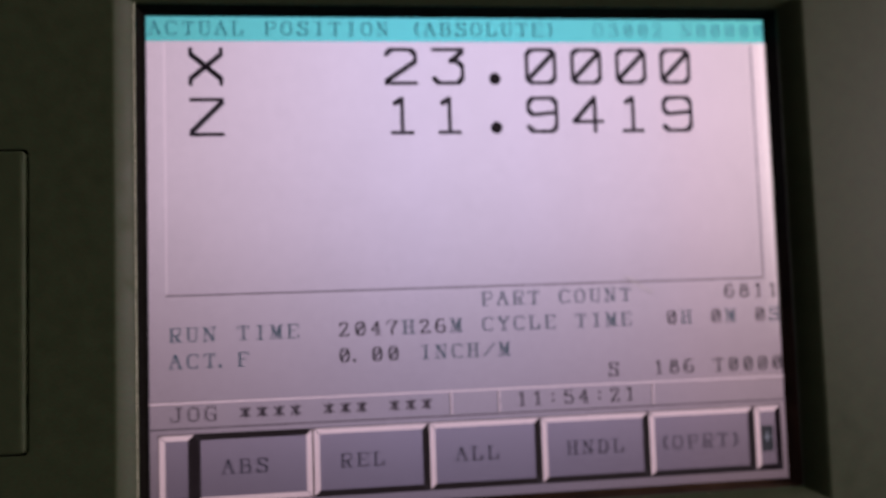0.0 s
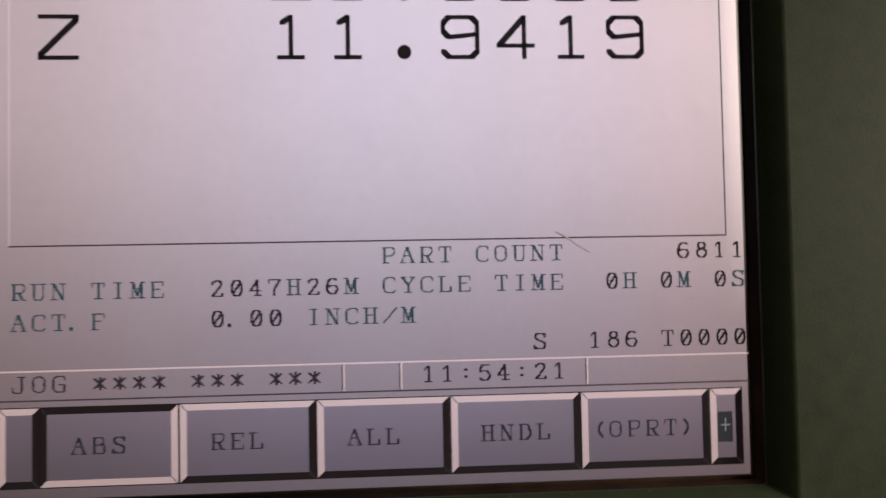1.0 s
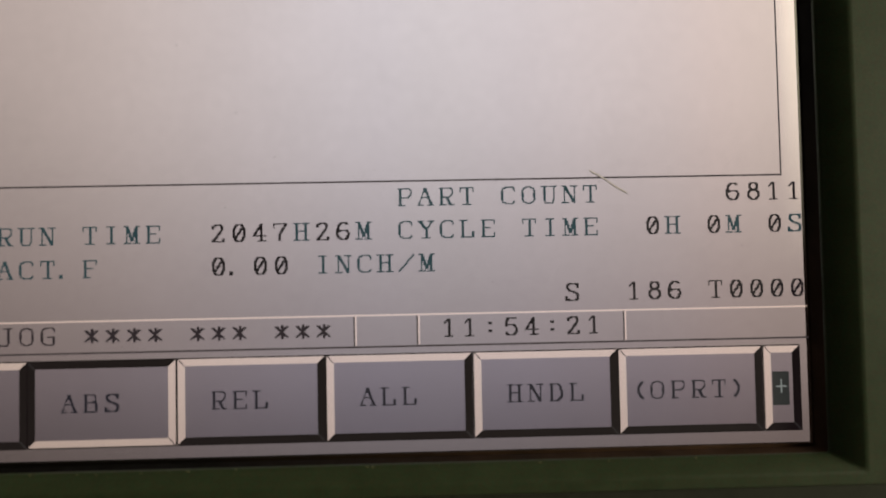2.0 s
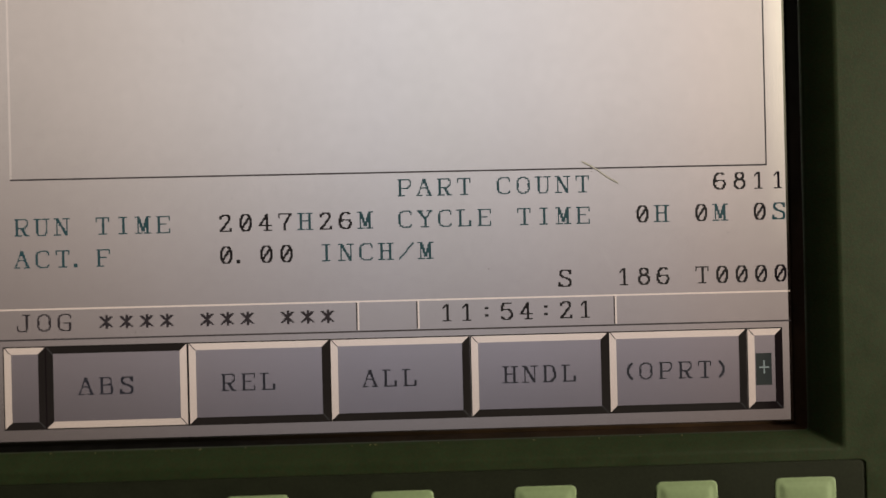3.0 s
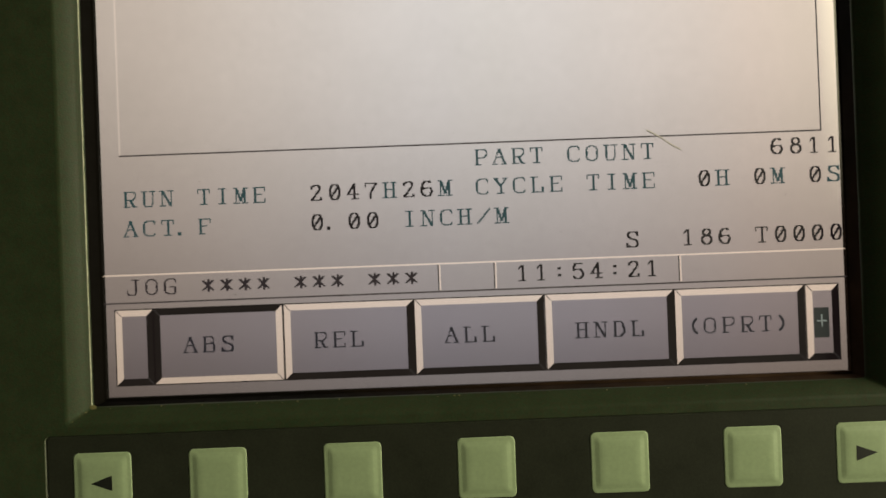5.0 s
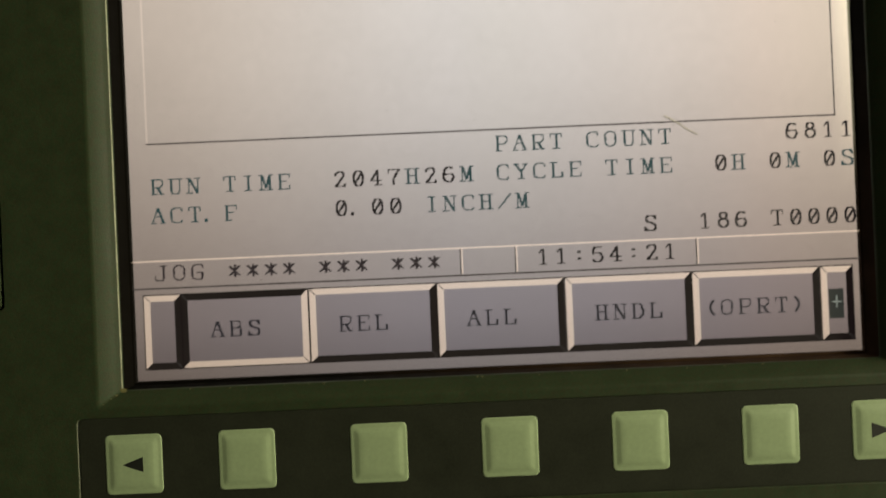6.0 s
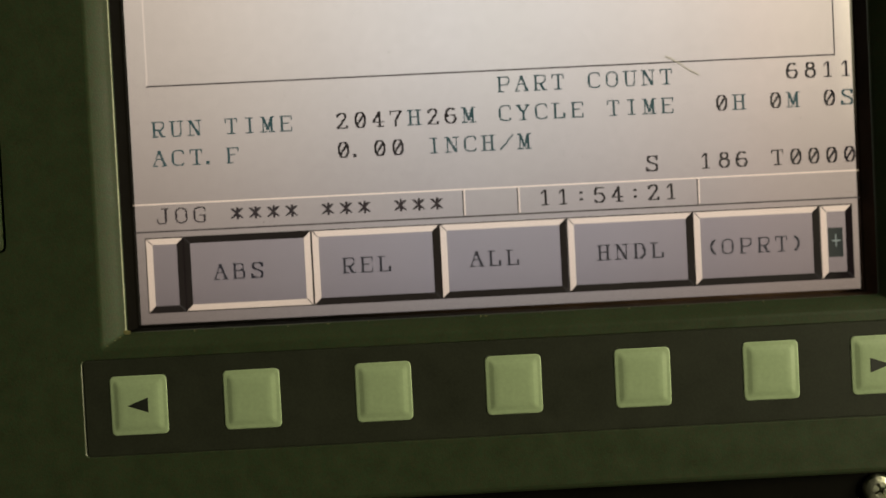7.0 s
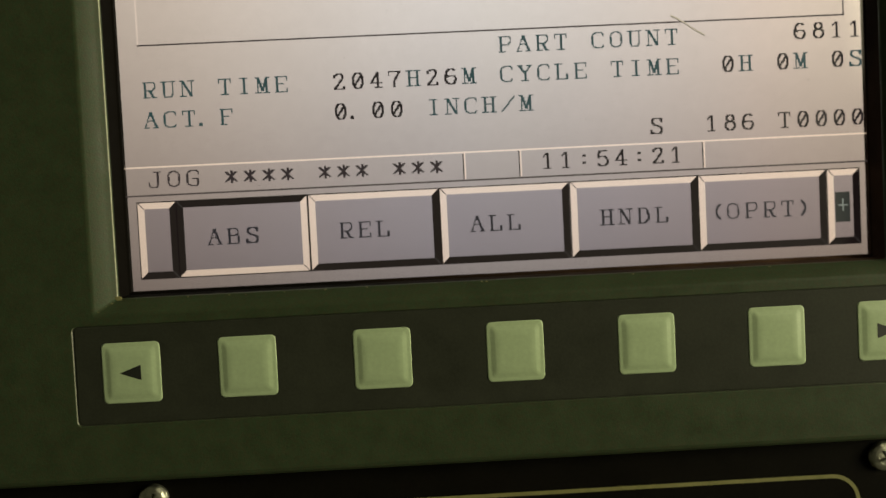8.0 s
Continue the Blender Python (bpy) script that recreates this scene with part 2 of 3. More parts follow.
PX_PLUS_LIGHT = pixels("pale_slate_pixels", (0.22, 0.25, 0.24))

# ---------------------------------------------------------------- mesh helpers


def part(name, bm, mat, parent=None, label="", kind="", smooth=False):
    """One mesh object from a bmesh, under a thing or a part."""
    data = bpy.data.meshes.new(name)
    bm.to_mesh(data)
    bm.free()
    for m in mat if isinstance(mat, (list, tuple)) else [mat]:
        data.materials.append(m)
    if smooth:
        for p in data.polygons:
            p.use_smooth = True
    ob = new(name, data)
    ob.parent = parent
    if label or kind:
        tagged(ob, label, kind=kind)
    return ob


def box(bm, x0, x1, y0, y1, z0, z1):
    """A box in millimetres."""
    vs = [bm.verts.new((x * MM, y * MM, z * MM)) for x in (x0, x1) for y in (y0, y1) for z in (z0, z1)]
    for a, b, c, d in ((0, 1, 3, 2), (4, 6, 7, 5), (0, 4, 5, 1), (2, 3, 7, 6), (0, 2, 6, 4), (1, 5, 7, 3)):
        bm.faces.new([vs[i] for i in (a, b, c, d)])
    return vs


def loop_rect(x0, x1, z0, z1, r, n=5):
    """Corner points of a rounded rectangle, anticlockwise as seen from the front."""
    out = []
    for cx, cz, a0 in ((x1 - r, z1 - r, 0), (x0 + r, z1 - r, 90), (x0 + r, z0 + r, 180), (x1 - r, z0 + r, 270)):
        for k in range(n + 1):
            a = radians(a0 + 90 * k / n)
            out.append((cx + r * math.cos(a), cz + r * math.sin(a)))
    return out


def ring(bm, points, y):
    return [bm.verts.new((x * MM, y * MM, z * MM)) for x, z in points]


def bridge(bm, a, b, index=0):
    n = len(a)
    for i in range(n):
        f = bm.faces.new((a[i], a[(i + 1) % n], b[(i + 1) % n], b[i]))
        f.material_index = index


def cap(bm, loop, index=0):
    f = bm.faces.new(loop)
    f.material_index = index


def stack(profile, close_front=True, close_back=True):
    """A solid from rounded rectangles (x0, x1, z0, z1, radius, y) laid one behind the other, front first."""
    bm = bmesh.new()
    rings = [ring(bm, loop_rect(*p[:5]), p[5]) for p in profile]
    for a, b in zip(rings, rings[1:]):
        bridge(bm, a, b)
    if close_front:
        cap(bm, rings[0])
    if close_back:
        cap(bm, rings[-1][::-1])
    bmesh.ops.recalc_face_normals(bm, faces=bm.faces)
    return bm


# ---------------------------------------------------------------- the room


def slab(name, x0, x1, y0, y1, z0, z1, mat, label, soft=0.0):
    bm = bmesh.new()
    box(bm, x0 * 1000, x1 * 1000, y0 * 1000, y1 * 1000, z0 * 1000, z1 * 1000)
    if soft:
        bmesh.ops.bevel(bm, geom=[e for e in bm.edges if abs(e.verts[0].co.z - e.verts[1].co.z) > 0.1], offset=soft, segments=4, profile=0.5, affect="EDGES")
    bmesh.ops.recalc_face_normals(bm, faces=bm.faces)
    return tagged(part(name, bm, mat), label, kind="structure")


slab("floor", -2.0, 2.0, -3.0, 0.6, -0.1, 0.0, CONCRETE, "grey concrete workshop floor")
slab("ceiling", -2.0, 2.0, -3.0, 0.6, 2.7, 2.8, CEILING_PAINT, "plain pale painted workshop ceiling")
slab("wall_north", -2.0, 2.0, 0.5, 0.6, 0.0, 2.7, PLASTER, "plain grey painted wall behind the machine")
slab("wall_south", -2.0, 2.0, -3.1, -3.0, 0.0, 2.7, PLASTER, "plain grey painted workshop wall")
slab("wall_west", -2.1, -2.0, -3.0, 0.6, 0.0, 2.7, PLASTER, "plain grey painted workshop wall")
slab("wall_east", 2.0, 2.1, -3.0, 0.6, 0.0, 2.7, PLASTER, "plain grey painted workshop wall")
slab("machine_front", -0.60, 0.60, 0.115, 0.5, 0.0, 1.95, MACHINE_PAINT, "painted sheet steel front of the machine housing", 0.012)

# ---------------------------------------------------------------- the display unit
BASE_Z = 1.400
FRONT = -8.0
display_unit = new("display_unit")
display_unit.location = (0, 0, BASE_Z)
tagged(display_unit, "dark green machine control display unit with lit screen and soft keys", "control panel")


def front_plate():
    """The cast front: a window with sloping sides, a shallow key tray, and softly rounded outer edges."""
    bm = bmesh.new()
    n = 5
    # window, from its inner lip outward: a rolled lip, the slope, and a soft outer arris
    window = [
        (-87.1, 87.1, -1.2, 131.1, 0.6, -3.9), (-87.15, 87.15, -1.25, 131.2, 0.6, -4.45), (-87.28, 87.3, -1.35, 131.3, 0.65, -4.68),
        (-87.5, 87.5, -1.5, 131.5, 0.7, -4.86), (-87.85, 87.9, -1.75, 131.7, 0.7, -5.08), (-88.35, 88.5, -2.1, 132.0, 0.7, -5.5),
        (-90.95, 92.2, -4.0, 133.4, 0.7, -7.75), (-91.35, 92.7, -4.35, 133.8, 0.8, -7.93), (-91.8, 93.2, -4.9, 134.2, 0.9, FRONT),
    ]
    window = [ring(bm, loop_rect(*w[:5], n), w[5]) for w in window]
    for k, (a, b) in enumerate(zip(window, window[1:])):
        bridge(bm, a, b, 3 if k == 1 else 0)
    rim = window[-1]
    # key tray
    tray = [ring(bm, loop_rect(-96.6, 97.4, -29.0, -6.6, 1.3, n), FRONT), ring(bm, loop_rect(-96.42, 97.25, -28.85, -6.7, 1.2, n), FRONT + 0.05), ring(bm, loop_rect(-96.25, 97.1, -28.7, -6.8, 1.0, n), FRONT + 0.24)]
    tray += [ring(bm, loop_rect(-95.95, 96.75, -28.5, -7.0, 1.2, n), FRONT + 0.25), ring(bm, loop_rect(-95.8, 96.6, -28.35, -7.1, 1.1, n), FRONT + 0.14)]
    for k, (a, b) in enumerate(zip(tray, tray[1:])):
        bridge(bm, a, b, (0, 2, 1, 1)[k])
    cap(bm, tray[-1], 1)
    for f in bm.faces:  # only the left tray end and the left window lip keep the painted highlight
        f.normal_update()
        c = f.calc_center_median()
        if f.material_index > 1 and (c.x > 0 or abs(f.normal.x) < 0.6):
            f.material_index = 0
        f.smooth = c.z > -0.0055 and len(f.verts) == 4
    # outer edge
    edge = [ring(bm, loop_rect(-196, 164, -40.4, 177, 0.2, n), FRONT), ring(bm, loop_rect(-196.4, 164.4, -41.1, 177.4, 0.6, n), FRONT + 0.2), ring(bm, loop_rect(-196.8, 164.8, -41.75, 177.8, 1.0, n), FRONT + 0.75), ring(bm, loop_rect(-197, 165, -42.0, 178, 1.2, n), FRONT + 1.6), ring(bm, loop_rect(-197, 165, -42.0, 178, 1.2, n), 115)]
    for a, b in zip(edge, edge[1:]):
        bridge(bm, a, b)
    # the flat face, in three fields: round the window, round the lid's recess, and round the tray
    bridge(bm, rim, ring(bm, loop_rect(-104, 164, -5.7, 177, 0.2, n), FRONT))
    recess = [ring(bm, loop_rect(-177.6, -111.4, 18.4, 92.8, 1.4, n), y) for y in (FRONT, FRONT + 1.6)]
    bridge(bm, recess[0], ring(bm, loop_rect(-196, -104, -5.7, 177, 0.2, n), FRONT))
    bridge(bm, recess[1], recess[0], 1)
    cap(bm, recess[1], 1)
    bridge(bm, tray[0], ring(bm, loop_rect(-196, 164, -40.4, -5.7, 0.2, n), FRONT))
    bmesh.ops.recalc_face_normals(bm, faces=bm.faces)
    return bm


part("front_plate", front_plate(), [GREEN_PAINT, MEMBRANE, TRAY_HIGHLIGHT, LIP_HIGHLIGHT], display_unit, "dark green textured paint with a dark key tray")

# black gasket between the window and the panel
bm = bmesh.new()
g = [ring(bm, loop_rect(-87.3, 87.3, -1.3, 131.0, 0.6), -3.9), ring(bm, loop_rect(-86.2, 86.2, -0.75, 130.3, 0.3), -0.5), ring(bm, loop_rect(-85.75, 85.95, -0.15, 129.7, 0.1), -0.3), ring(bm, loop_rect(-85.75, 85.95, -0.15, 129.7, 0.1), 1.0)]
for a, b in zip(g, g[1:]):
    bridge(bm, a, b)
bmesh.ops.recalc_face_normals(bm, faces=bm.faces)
# the right wall takes the stronger painted glow
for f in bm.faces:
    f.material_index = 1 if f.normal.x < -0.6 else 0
part("gasket", bm, [GLOW_TINTED_FOOT, GLOW_TINTED_SIDE], display_unit, "black rubber gasket with screen glow painted brown in one corner")

# yellowed grease caught in the lower corner of the window and along its lower lip
rng = random.Random(11)
bm = bmesh.new()
for k in range(48):
    if k < 24:  # round the corner of the lip
        x, z, y, r = -87.5 + rng.gauss(0, 0.6), -1.5 + rng.gauss(0, 0.4), -4.85, rng.uniform(0.2, 0.6)
    elif k < 29:  # down the mitre
        f = rng.random()
        x, z, y, r = -87.5 - 3.45 * f, -1.5 - 2.5 * f, -4.86 - 2.89 * f, rng.uniform(0.1, 0.25)
    else:  # along the lower lip
        x, z, y, r = rng.uniform(-86, 88), -1.55 + rng.gauss(0, 0.1), -4.9, rng.uniform(0.06, 0.2)
    blob = bmesh.ops.create_icosphere(bm, subdivisions=1, radius=1.0)["verts"]
    wide = rng.uniform(0.8, 2.2)
    for v in blob:
        v.co = Vector(((x + v.co.x * r * wide * rng.uniform(0.7, 1.3)) * MM, (y + v.co.y * 0.16) * MM, (z + v.co.z * r * rng.uniform(0.7, 1.3)) * MM))
part("grease", bm, GREASE, display_unit, "yellowed grease in the window corner", kind="stuff")

# the panel itself
bm = bmesh.new()
box(bm, -86.1, 86.3, 0.0, 0.8, -0.3, 129.9)
bmesh.ops.recalc_face_normals(bm, faces=bm.faces)
screen = part("screen", bm, DISPLAY, display_unit, "lit pale grey display showing axis positions")

# added lamp box behind the panel: matt black sides, lit plate at the back
bm = bmesh.new()
sides = [ring(bm, loop_rect(-86.5, 86.5, -1.0, 130.6, 0.1), 1.2), ring(bm, loop_rect(-150, 150, -38, 170, 0.1), 2.2), ring(bm, loop_rect(-150, 150, -38, 170, 0.1), 101)]
for a, b in zip(sides, sides[1:]):
    bridge(bm, a, b)
part("lamp_box", bm, GASKET, display_unit, "matt black lamp box added behind the panel")
# set deep so that the painted falloff shifts with the view
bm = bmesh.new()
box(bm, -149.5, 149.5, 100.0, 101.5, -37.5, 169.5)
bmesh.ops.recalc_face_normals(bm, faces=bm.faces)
part("backlight", bm, BACKLIGHT, display_unit, "lit backlight plate with painted view-angle falloff")

# ---------------------------------------------------------------- what the screen shows
UNIT = 170.9 / 640  # one screen pixel, in millimetres
COLUMN = 16.0


def sx(x):
    return -85.45 + x * UNIT


def sz(y):
    return (480 - y) * UNIT


def quad(bm, x0, y0, x1, y1, layer, index=0):
    vs = [bm.verts.new((sx(x) * MM, -layer * MM, sz(y) * MM)) for x, y in ((x0, y1), (x1, y1), (x1, y0), (x0, y0))]
    bm.faces.new(vs).material_index = index


def poly(bm, points, layer, index=0):
    vs = [bm.verts.new((sx(x) * MM, -layer * MM, sz(y) * MM)) for x, y in points]
    f = bm.faces.new(vs)
    f.material_index = index
    f.normal_update()
    if f.normal.y > 0:
        f.normal_flip()


def hull(points):
    points = sorted(set(points))

    def half(some):
        out = []
        for p in some:
            while len(out) > 1 and (out[-1][0] - out[-2][0]) * (p[1] - out[-2][1]) - (out[-1][1] - out[-2][1]) * (p[0] - out[-2][0]) <= 0:
                out.pop()
            out.append(p)
        return out[:-1]

    return half(points) + half(points[::-1])


# strokes on a grid 12 wide and 14 high; each point is two hexadecimal digits
GLYPHS = {
    "A": "-10 6e;+6e b0;36 96;00 30;90 c0", "B": "1e 8e ac a9 88 28;2e 20;10 90 b2 b6 88", "C": "bb ae;bc 9e 5e 2c 1a 14 22 50 90 b2",
    "D": "1e 7e ab b4 70 10;2e 20", "E": "1e be bb;2e 20;28 88;10 b0 b3", "F": "1e be bb;2e 20;28 88;10 50",
    "G": "bb ae;bc 9e 5e 2c 1a 14 22 50 90 b2 b6 76", "H": "2e 20;ae a0;28 a8;0e 4e;8e ce;00 40;80 c0", "I": "6e 60;3e 9e;30 90",
    "J": "5e be;9e 93 70 30 12 14", "L": "2e 20;0e 5e;10 b0 b4", "M": "-2e 20;ae a0;+2e 62;+62 ae;0e 2e;ae ce;00 40;80 c0",
    "N": "-2e 20;-ae a0;+2e a0;0e 2e;8e ce;00 40", "O": "5e 7e ac b9 b5 a2 70 50 22 15 19 2c 5e", "P": "1e 9e bc b9 97 27;2e 20;10 50",
    "R": "1e 9e bc b9 97 27;2e 20;10 50;+67 a0;a0 c0", "S": "+bc 9e 4e 2c 2a 48 87 b5 b2 90 40 12;+be bb;+10 13", "T": "1b 1e be bb;6e 60;30 90",
    "U": "2e 23 40 80;-80 a3 ae;0e 4e;8e ce", "Y": "+1e 67;-67 be;67 60;30 90;0e 3e;9e ce", "0": "+5e 8e ac b9 b5 a2 80 50 32 25 29 3c 5e;+32 ac",
    "1": "3b 6e 60;30 90", "2": "+2b 3d 5e 8e ad aa 20 b0 b2", "3": "+2b 3d 5e 8e ad aa 88 58;+88 b5 b2 90 40 22",
    "4": "80 8e 14 b4;50 b0", "5": "+ae 3e 28 79 a7 b4 a1 80 40 22", "6": "+ad 8e 5e 2b 14 22 50 80 a2 b4 a7 88 58 26",
    "7": "1b 1e be;+be 66 50", "8": "+5e 8e ac aa 88 58 3a 3c 5e;+58 26 23 50 80 b3 b6 88", "(": "+be ad 9b 89 85 93 a1 b0", ")": "+2e 3d 4b 59 55 43 31 20",
    ":": "5b 6b;5a 6a;54 64;53 63", ".": "", "*": "6c 61;1b b2;12 bb", "/": "-00 ce",
}
BIG = {
    "X": "0e 0c c2 c0;ce cc 02 00", "Z": "0e ce cd 01 00 c0", "2": "0c 2e ae cc c9 01 00 c0", "3": "0e ce cd 79 a9 c7 c2 a0 20 02",
    "0": "2e ae cc c2 a0 20 02 0c 2e;12 bc", "1": "3c 6e 60;20 a0", "9": "c8 27 09 0c 2e ae cc c2 a0 20 02", "4": "90 9e 04 c4",
}


def strokes(bm, text, left, top, wide, high, pen_x, pen_y, layer):
    for line in text.split(";"):
        pts = [(left + int(p[0], 16) * wide / 12, top + high - int(p[1], 16) * high / 14) for p in line.split()]
        for (ax, ay), (bx, by) in zip(pts, pts[1:]):
            corners = [(x + i * pen_x / 2, y + j * pen_y / 2) for x, y in ((ax, ay), (bx, by)) for i in (-1, 1) for j in (-1, 1)]
            poly(bm, hull([(round(x, 4), round(y, 4)) for x, y in corners]), layer)


def dots(text):
    """The lit dots of a character, 13 wide and 14 high: long strokes and those marked + are two dots thick, curves and those marked - one."""
    if not text:  # a full stop
        return {(c, r) for c in (-1, 0, 1) for r in (11, 12, 13)}
    out = set()
    for line in text.split(";"):
        pts = [(int(p[0], 16), int(p[1], 16)) for p in line.lstrip("+-").split()]
        for (ax, ay), (bx, by) in zip(pts, pts[1:]):
            thick = line[0] == "+" or ay == by or (abs(ay - by) > 3 and line[0] != "-")
            shift = 1 if ax + bx > 11 else 0
            for k in range(49):
                x, y = ax + (bx - ax) * k / 48, ay + (by - ay) * k / 48
                c, r = math.floor(x * 11 / 12 + 0.5), math.floor((14 - y) * 13 / 14 + 0.5)
                out.update({(c, r), (c + 1, r)} if thick else {(c + shift, r)})
    return out


def write(words, column, top, mat, label="", origin=None, layer=0.2, name="text"):
    """A row of dot-matrix characters in the screen's cells, from that column, with its capitals' top at that height."""
    bm = bmesh.new()
    x = column * COLUMN if origin is None else origin
    for ch in words:
        lit = dots(GLYPHS[ch]) if ch in GLYPHS else ()
        for c, r in lit:
            if (c - 1, r) not in lit:  # one strip for each run of dots
                end = c + 1
                while (end, r) in lit:
                    end += 1
                quad(bm, x + 3.15 + c * 0.985, top + 0.05 + r * 0.99, x + 3.15 + end * 0.985, top + 0.05 + (r + 1) * 0.99, layer)
        x += COLUMN
    return part(name, bm, mat, screen, label)


def write_big(words, left, top, label):
    bm = bmesh.new()
    for k, ch in enumerate(words):
        x = left + 48.25 * k
        if ch == ".":
            poly(bm, [(x + 16.5 + 6.2 * math.cos(a), top + 32.2 + 6.4 * math.sin(a)) for a in [radians(30 * i) for i in range(12)]], 0.2)
        elif ch in BIG:
            strokes(bm, BIG[ch], x + 1.9, top + 1.9, 29.5, 34.7, 3.9, 3.7, 0.2)
    return part("text", bm, PX_BLACK, screen, label)


bm = bmesh.new()
quad(bm, -1, -5.8, 641.6, 20.6, 0.1)
part("title_bar", bm, PX_CYAN, screen, "cyan title bar")
write("ACTUAL POSITION (ABSOLUTE)", 0, 0.6, PX_TITLE, "dark title letters", origin=-1.5)
write("O3002 N00000", 28, 0.6, PX_TITLE_PALE, "pale title letters")
write_big("X", 40.2, 27.0, "large black axis letter")
write_big("23.0000", 233.0, 26.8, "large black position figures")
write_big("Z", 40.7, 77.6, "large black axis letter")
write_big("11.9419", 233.0, 77.6, "large black position figures")

# the thin sunken frame round the positions
bm = bmesh.new()
quad(bm, 16.2, 22.5, 17.9, 271.0, 0.1, 1)
quad(bm, 16.2, 271.0, 625.0, 272.3, 0.1)
quad(bm, 623.8, 22.5, 625.0, 271.0, 0.1)
part("frame_line", bm, [PX_LINE, PX_FRAME], screen)

ROW = {1: 277.3, 2: 302.6, 3: 328.1, 4: 353.2, 5: 378.7}
write("PART COUNT", 20, ROW[1], PX_TEAL)
write("6811", 36, ROW[1], PX_BLACK)
write("RUN TIME", 1, ROW[2], PX_TEAL, origin=15.0)
write("2047", 11, ROW[2], PX_BLACK)
write("H", 15, ROW[2], PX_TEAL)
write("26", 16, ROW[2], PX_BLACK)
write("M CYCLE TIME", 18, ROW[2], PX_TEAL)
for col, unit in ((32, "H"), (35, "M"), (38, "S")):
    write("0", col, ROW[2], PX_BLACK)
    write(unit, col + 1, ROW[2], PX_TEAL)
write("ACT.F", 1, ROW[3], PX_TEAL, origin=15.0)
write("0.00", 11, ROW[3], PX_BLACK)
write("INCH/M", 16, ROW[3], PX_TEAL)
write("S", 28, ROW[4], PX_BLACK)
write("186", 31, ROW[4], PX_BLACK)
write("T0000", 35, ROW[4], PX_BLACK)
write("JOG", 1, ROW[5], PX_GREY, origin=15.2)
for col, stars in ((5, "****"), (10, "***"), (14, "***")):
    write(stars, col, ROW[5], PX_GREY)
write("11:54:21", 22, ROW[5], PX_BLACK)

# status strip: a light line above, a dark one below, and three dividers
bm = bmesh.new()
quad(bm, -1, 374.2, 641.6, 375.6, 0.1, 1)
quad(bm, -1, 398.4, 641.6, 399.7, 0.1)
for x in (289.6, 338.0, 497.9):
    quad(bm, x - 1.1, 375.6, x, 397.9, 0.1)
    quad(bm, x, 375.6, x + 1.4, 397.9, 0.1, 1)
part("status_strip", bm, [PX_LINE, PX_LIGHT], screen)


def screen_button(x0, x1, pressed=False, words="", origin=0.0):
    """A drawn button with mitred light and dark edges, and its caption."""
    y0, y1, b, c = 405.2, 469.8, 5.6, 5.3
    bm = bmesh.new()
    quad(bm, x0 - 0.8, y0 - 0.9, x1 + 0.8, y0, 0.1, 2)
    quad(bm, x0 - 0.8, y1, x1 + 0.8, y1 + 0.9, 0.1, 2)
    quad(bm, x0 - 0.8, y0, x0, y1, 0.1, 2)
    quad(bm, x1, y0, x1 + 0.8, y1, 0.1, 2)
    outer = [(x0, y0), (x1, y0), (x1, y1), (x0, y1)]
    inner = [(x0 + b, y0 + c), (x1 - b, y0 + c), (x1 - b, y1 - c), (x0 + b, y1 - c)]
    for k in range(4):
        light = (k in (0, 3)) != pressed
        m = (k + 1) % 4
        poly(bm, [outer[k], outer[m], inner[m], inner[k]], 0.1, 1 if light else 2)
    poly(bm, inner, 0.1, 0)
    for k in (0, 2):
        (ax, ay), (bx, by) = outer[k], inner[k]
        away = 1 if k == 0 else -1
        line = hull([(ax, ay), (ax + away, ay), (bx, by), (bx - away, by)])
        poly(bm, line, 0.14, 3 if (k == 0) != pressed else 4)
    button = part("screen_button", bm, [PX_FACE, PX_LIGHT, PX_DARK, PX_LINE, PX_FACE_LIGHT], screen, "pressed drawn button" if pressed else "raised drawn button")
    if words:
        write(words, 0, 430.0, PX_LABEL, origin=origin, layer=0.2)
    return button


screen_button(8.4, 40.7)
screen_button(41.3, 152.6, True, "ABS", 63.0)
screen_button(154.2, 265.8, words="REL", origin=175.6)
screen_button(267.4, 378.6, words="ALL", origin=289.0)
screen_button(380.4, 491.0, words="HNDL", origin=401.8)
screen_button(492.6, 604.0, words="(OPRT)", origin=496.2)
screen_button(605.8, 633.6)
bm = bmesh.new()
quad(bm, 611.9, 425.0, 625.0, 451.0, 0.16)
quad(bm, 614.6, 435.9, 622.9, 437.0, 0.22, 1)
quad(bm, 618.1, 430.8, 619.2, 441.6, 0.24, 1)
part("plus_mark", bm, [PX_PLUS, PX_PLUS_LIGHT], screen, "slate patch with a pale plus sign")

bm = bmesh.new()
quad(bm, 612.0, 20.8, 641.6, 374.0, 0.05)
part("edge_glow", bm, PX_LEAK, screen, "bright strip of leaking backlight")

# a curved scratch in the film, and specks of dust
bm = bmesh.new()
way = [(473.5, 266.0), (480, 269.4), (486.5, 273.4), (491, 277.0), (496, 280.2), (502.5, 283.8)]
for (ax, ay), (bx, by) in zip(way, way[1:]):
    poly(bm, [(ax, ay - 0.6), (bx, by - 0.6), (bx, by + 0.4), (ax, ay + 0.4)], 0.3)
    poly(bm, [(ax, ay + 0.4), (bx, by + 0.4), (bx, by + 1.1), (ax, ay + 1.1)], 0.3, 1)
part("scratch", bm, [SCRATCH, PX_SCRATCH], screen, "fine pale scratch in the screen film")
rng = random.Random(5)
bm = bmesh.new()
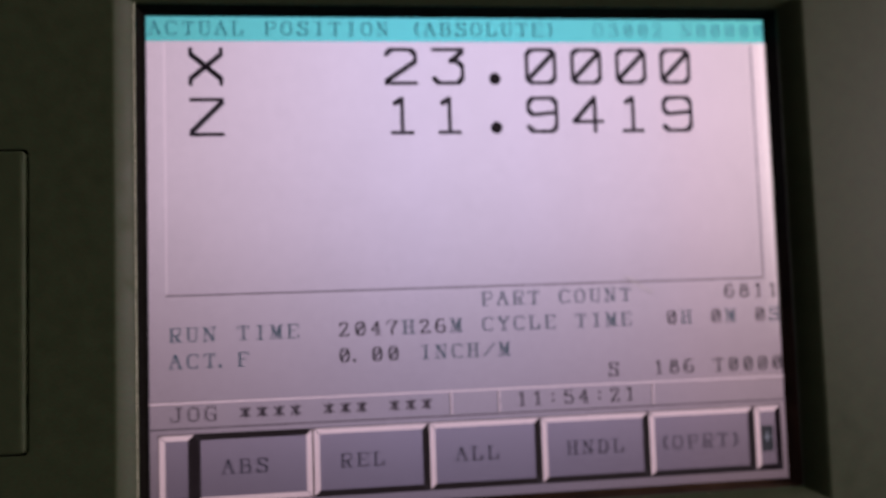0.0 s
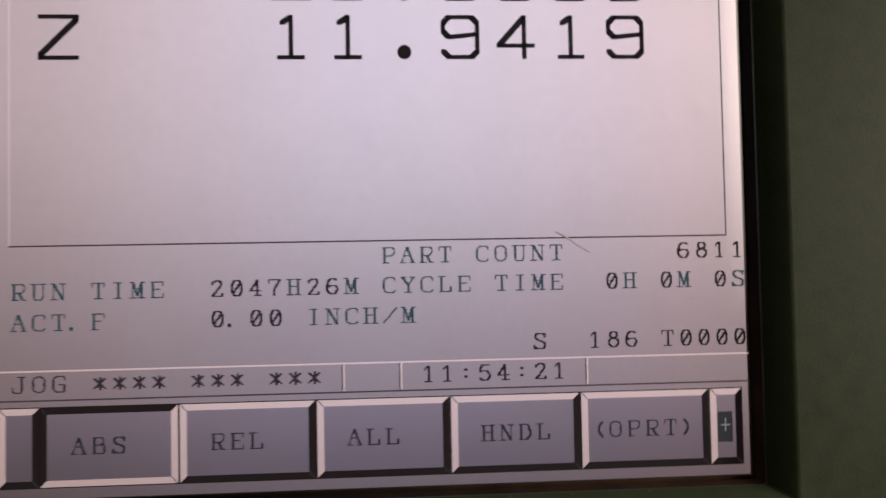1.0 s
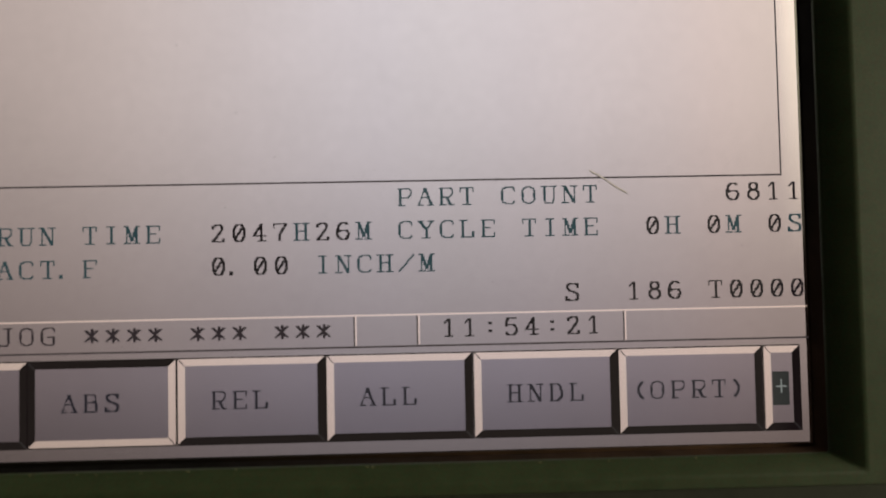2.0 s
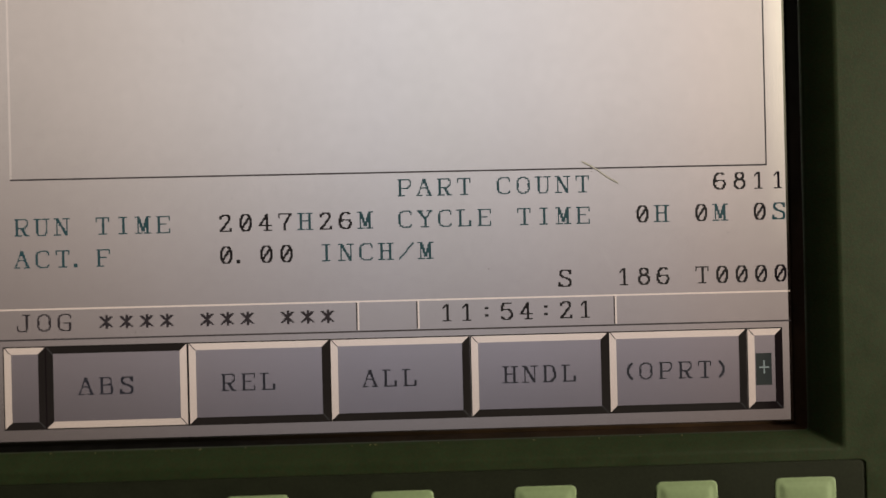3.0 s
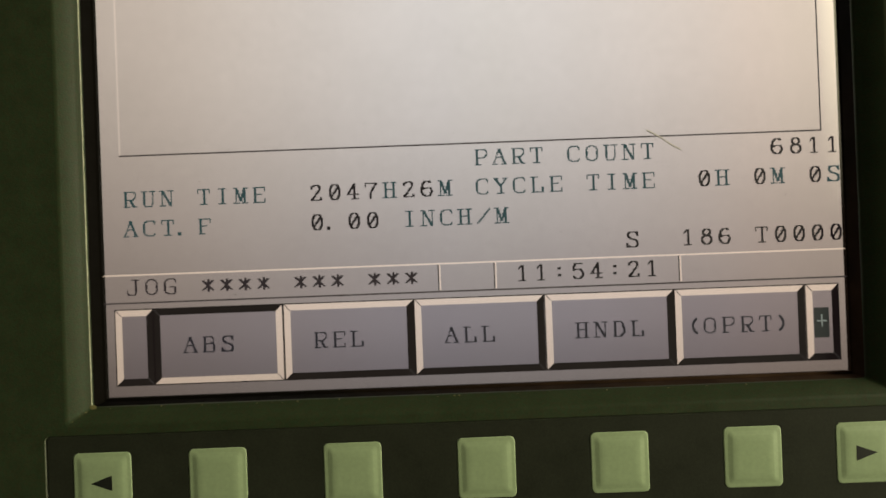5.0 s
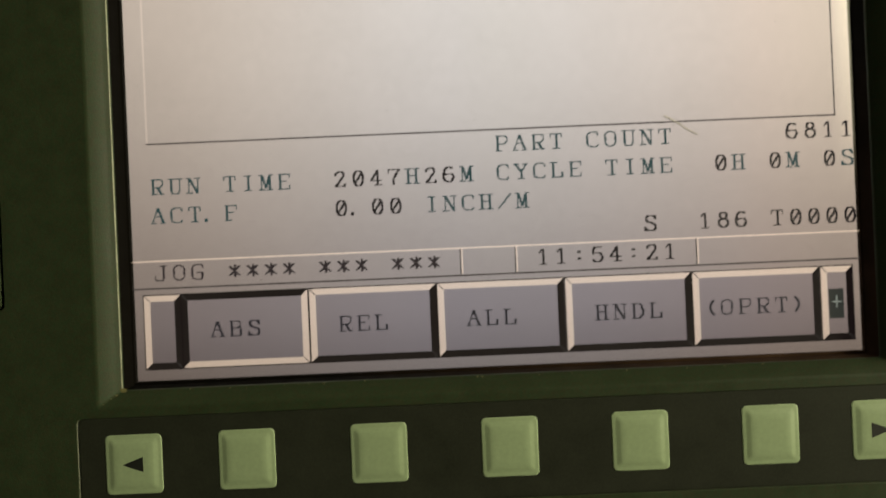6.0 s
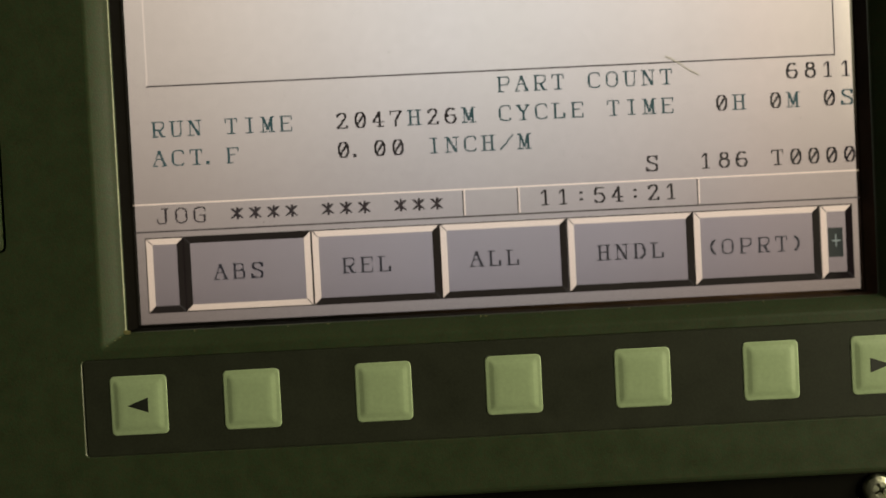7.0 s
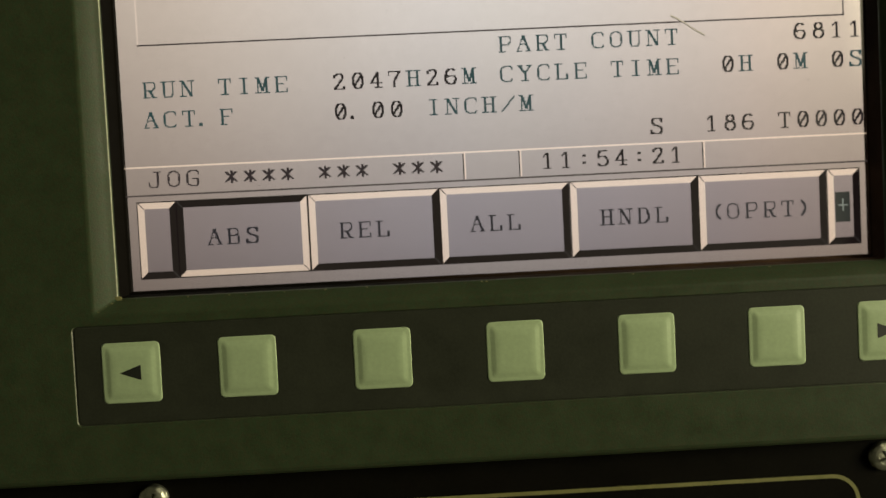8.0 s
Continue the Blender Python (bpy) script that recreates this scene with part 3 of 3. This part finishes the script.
for _ in range(40):
    x, y, r = rng.uniform(10, 630), rng.uniform(10, 470), rng.uniform(0.25, 0.55)
    poly(bm, [(x + r * rng.uniform(0.6, 1.3) * math.cos(a), y + r * rng.uniform(0.6, 1.3) * math.sin(a)) for a in [radians(60 * i) for i in range(6)]], 0.32)
part("dust", bm, DUST, screen, "specks of dust on the film", kind="stuff")

# ---------------------------------------------------------------- soft keys


def soft_key():
    """A moulded key: a thin flange and a raised, slightly domed cap with soft edges."""
    w, h = 6.4, 6.7
    rows = [(0.0, -7.0, 1.1), (0.0, -7.90, 1.1), (0.12, -7.97, 1.0), (0.35, -8.00, 0.9), (0.85, -8.02, 0.8), (1.0, -8.05, 0.8), (1.7, -8.27, 0.8), (2.1, -8.35, 0.9), (3.2, -8.39, 1.0)]
    bm = bmesh.new()
    rings = [ring(bm, loop_rect(-w + i, w - i, -h + i, h - i, r, 4), y) for i, y, r in rows]
    for a, b in zip(rings, rings[1:]):
        bridge(bm, a, b)
    cap(bm, rings[-1])
    cap(bm, rings[0][::-1])
    bmesh.ops.recalc_face_normals(bm, faces=bm.faces)
    for f in bm.faces:
        f.smooth = len(f.verts) == 4
    return bm


key_mesh = None
for x, way in ((-83.85, -1), (-58.4, 0), (-28.65, 0), (0.85, 0), (30.25, 0), (59.6, 0), (84.4, 1)):
    if key_mesh is None:
        key = part("soft_key", soft_key(), KEY_PLASTIC, display_unit)
        key_mesh = key.data
    else:
        key = new("soft_key", key_mesh)
        key.parent = display_unit
    key.location = (x * MM, 0, (-17.1 + 0.003 * x) * MM)
    if way:
        tagged(key, "pale green key with a dark arrow")
        bm = bmesh.new()
        tip = [(way * 2.45, 0.0), (-way * 2.2, 1.7), (-way * 2.2, -1.7)]
        f = bm.faces.new([bm.verts.new((a * MM, -8.42 * MM, b * MM)) for a, b in tip])
        f.normal_update()
        if f.normal.y > 0:
            f.normal_flip()
        part("arrow", bm, ARROW_INK, key, "dark printed arrow")
    else:
        tagged(key, "plain pale green key")

# ---------------------------------------------------------------- card slot lid
bm = stack([(-176.4, -113.4, 19.5, 91.8, 0.8, -8.72), (-176.8, -112.7, 19.1, 92.15, 1.0, -8.6), (-177.0, -112.2, 18.85, 92.25, 1.2, -8.3), (-177.0, -112.1, 18.8, 92.25, 1.2, -6.45)])
part("card_slot_lid", bm, GREEN_PAINT, display_unit, "closed dark green card slot lid")

# ---------------------------------------------------------------- key panel below
key_panel = new("key_panel")
key_panel.location = (0, 0, BASE_Z)
tagged(key_panel, "black machine key panel with yellow-green border line and screws", "control panel")
part("plate", stack([(-196, 164, -214, -43.1, 1.5, -3.4), (-197, 165, -215, -42.4, 2.0, -2.6), (-197, 165, -215, -42.4, 2.0, 115)]), BLACK_PAINT, key_panel)
bm = bmesh.new()
a = ring(bm, loop_rect(-170, 79.9, -208, -50.5, 6.5, 10), -3.48)
b = ring(bm, loop_rect(-169.1, 79.0, -207.1, -51.4, 5.6, 10), -3.48)
bridge(bm, a, b)
bmesh.ops.recalc_face_normals(bm, faces=bm.faces)
for f in bm.faces:
    if f.normal.y > 0:
        f.normal_flip()
part("border_line", bm, LINE_PAINT, key_panel, "painted yellow-green border line")


def screw_head():
    """A pan head with a cross recess."""
    bm = bmesh.new()
    n, rings = 32, []
    for r, y in ((3.4, -3.4), (3.4, -4.1), (3.1, -4.7), (2.5, -5.1), (1.9, -5.25)):
        rings.append([bm.verts.new((r * MM * math.cos(2 * math.pi * i / n), y * MM, r * MM * math.sin(2 * math.pi * i / n))) for i in range(n)])
    cross = []
    for i in range(n):
        a = 2 * math.pi * i / n
        arm = abs(math.cos(2 * a)) > 0.86
        r = 1.75 if arm else 0.55
        cross.append(bm.verts.new((r * MM * math.cos(a), -5.27 * MM, r * MM * math.sin(a))))
    rings.append(cross)
    deep = [bm.verts.new((v.co.x * 0.55, -3.9 * MM, v.co.z * 0.55)) for v in cross]
    rings.append(deep)
    for a, b in zip(rings, rings[1:]):
        bridge(bm, a, b)
    cap(bm, deep)
    bmesh.ops.recalc_face_normals(bm, faces=bm.faces)
    return bm


head = part("screw", screw_head(), STEEL, key_panel, "zinc-plated cross-head screw")
head.matrix_basis = pose(-82.3 * MM, 0, -47.1 * MM, 0, 20, 0)
other = new("screw", head.data)
other.parent = key_panel
other.matrix_basis = pose(85.3 * MM, 0, -46.7 * MM, 0, -25, 0)
tagged(other, "zinc-plated cross-head screw")
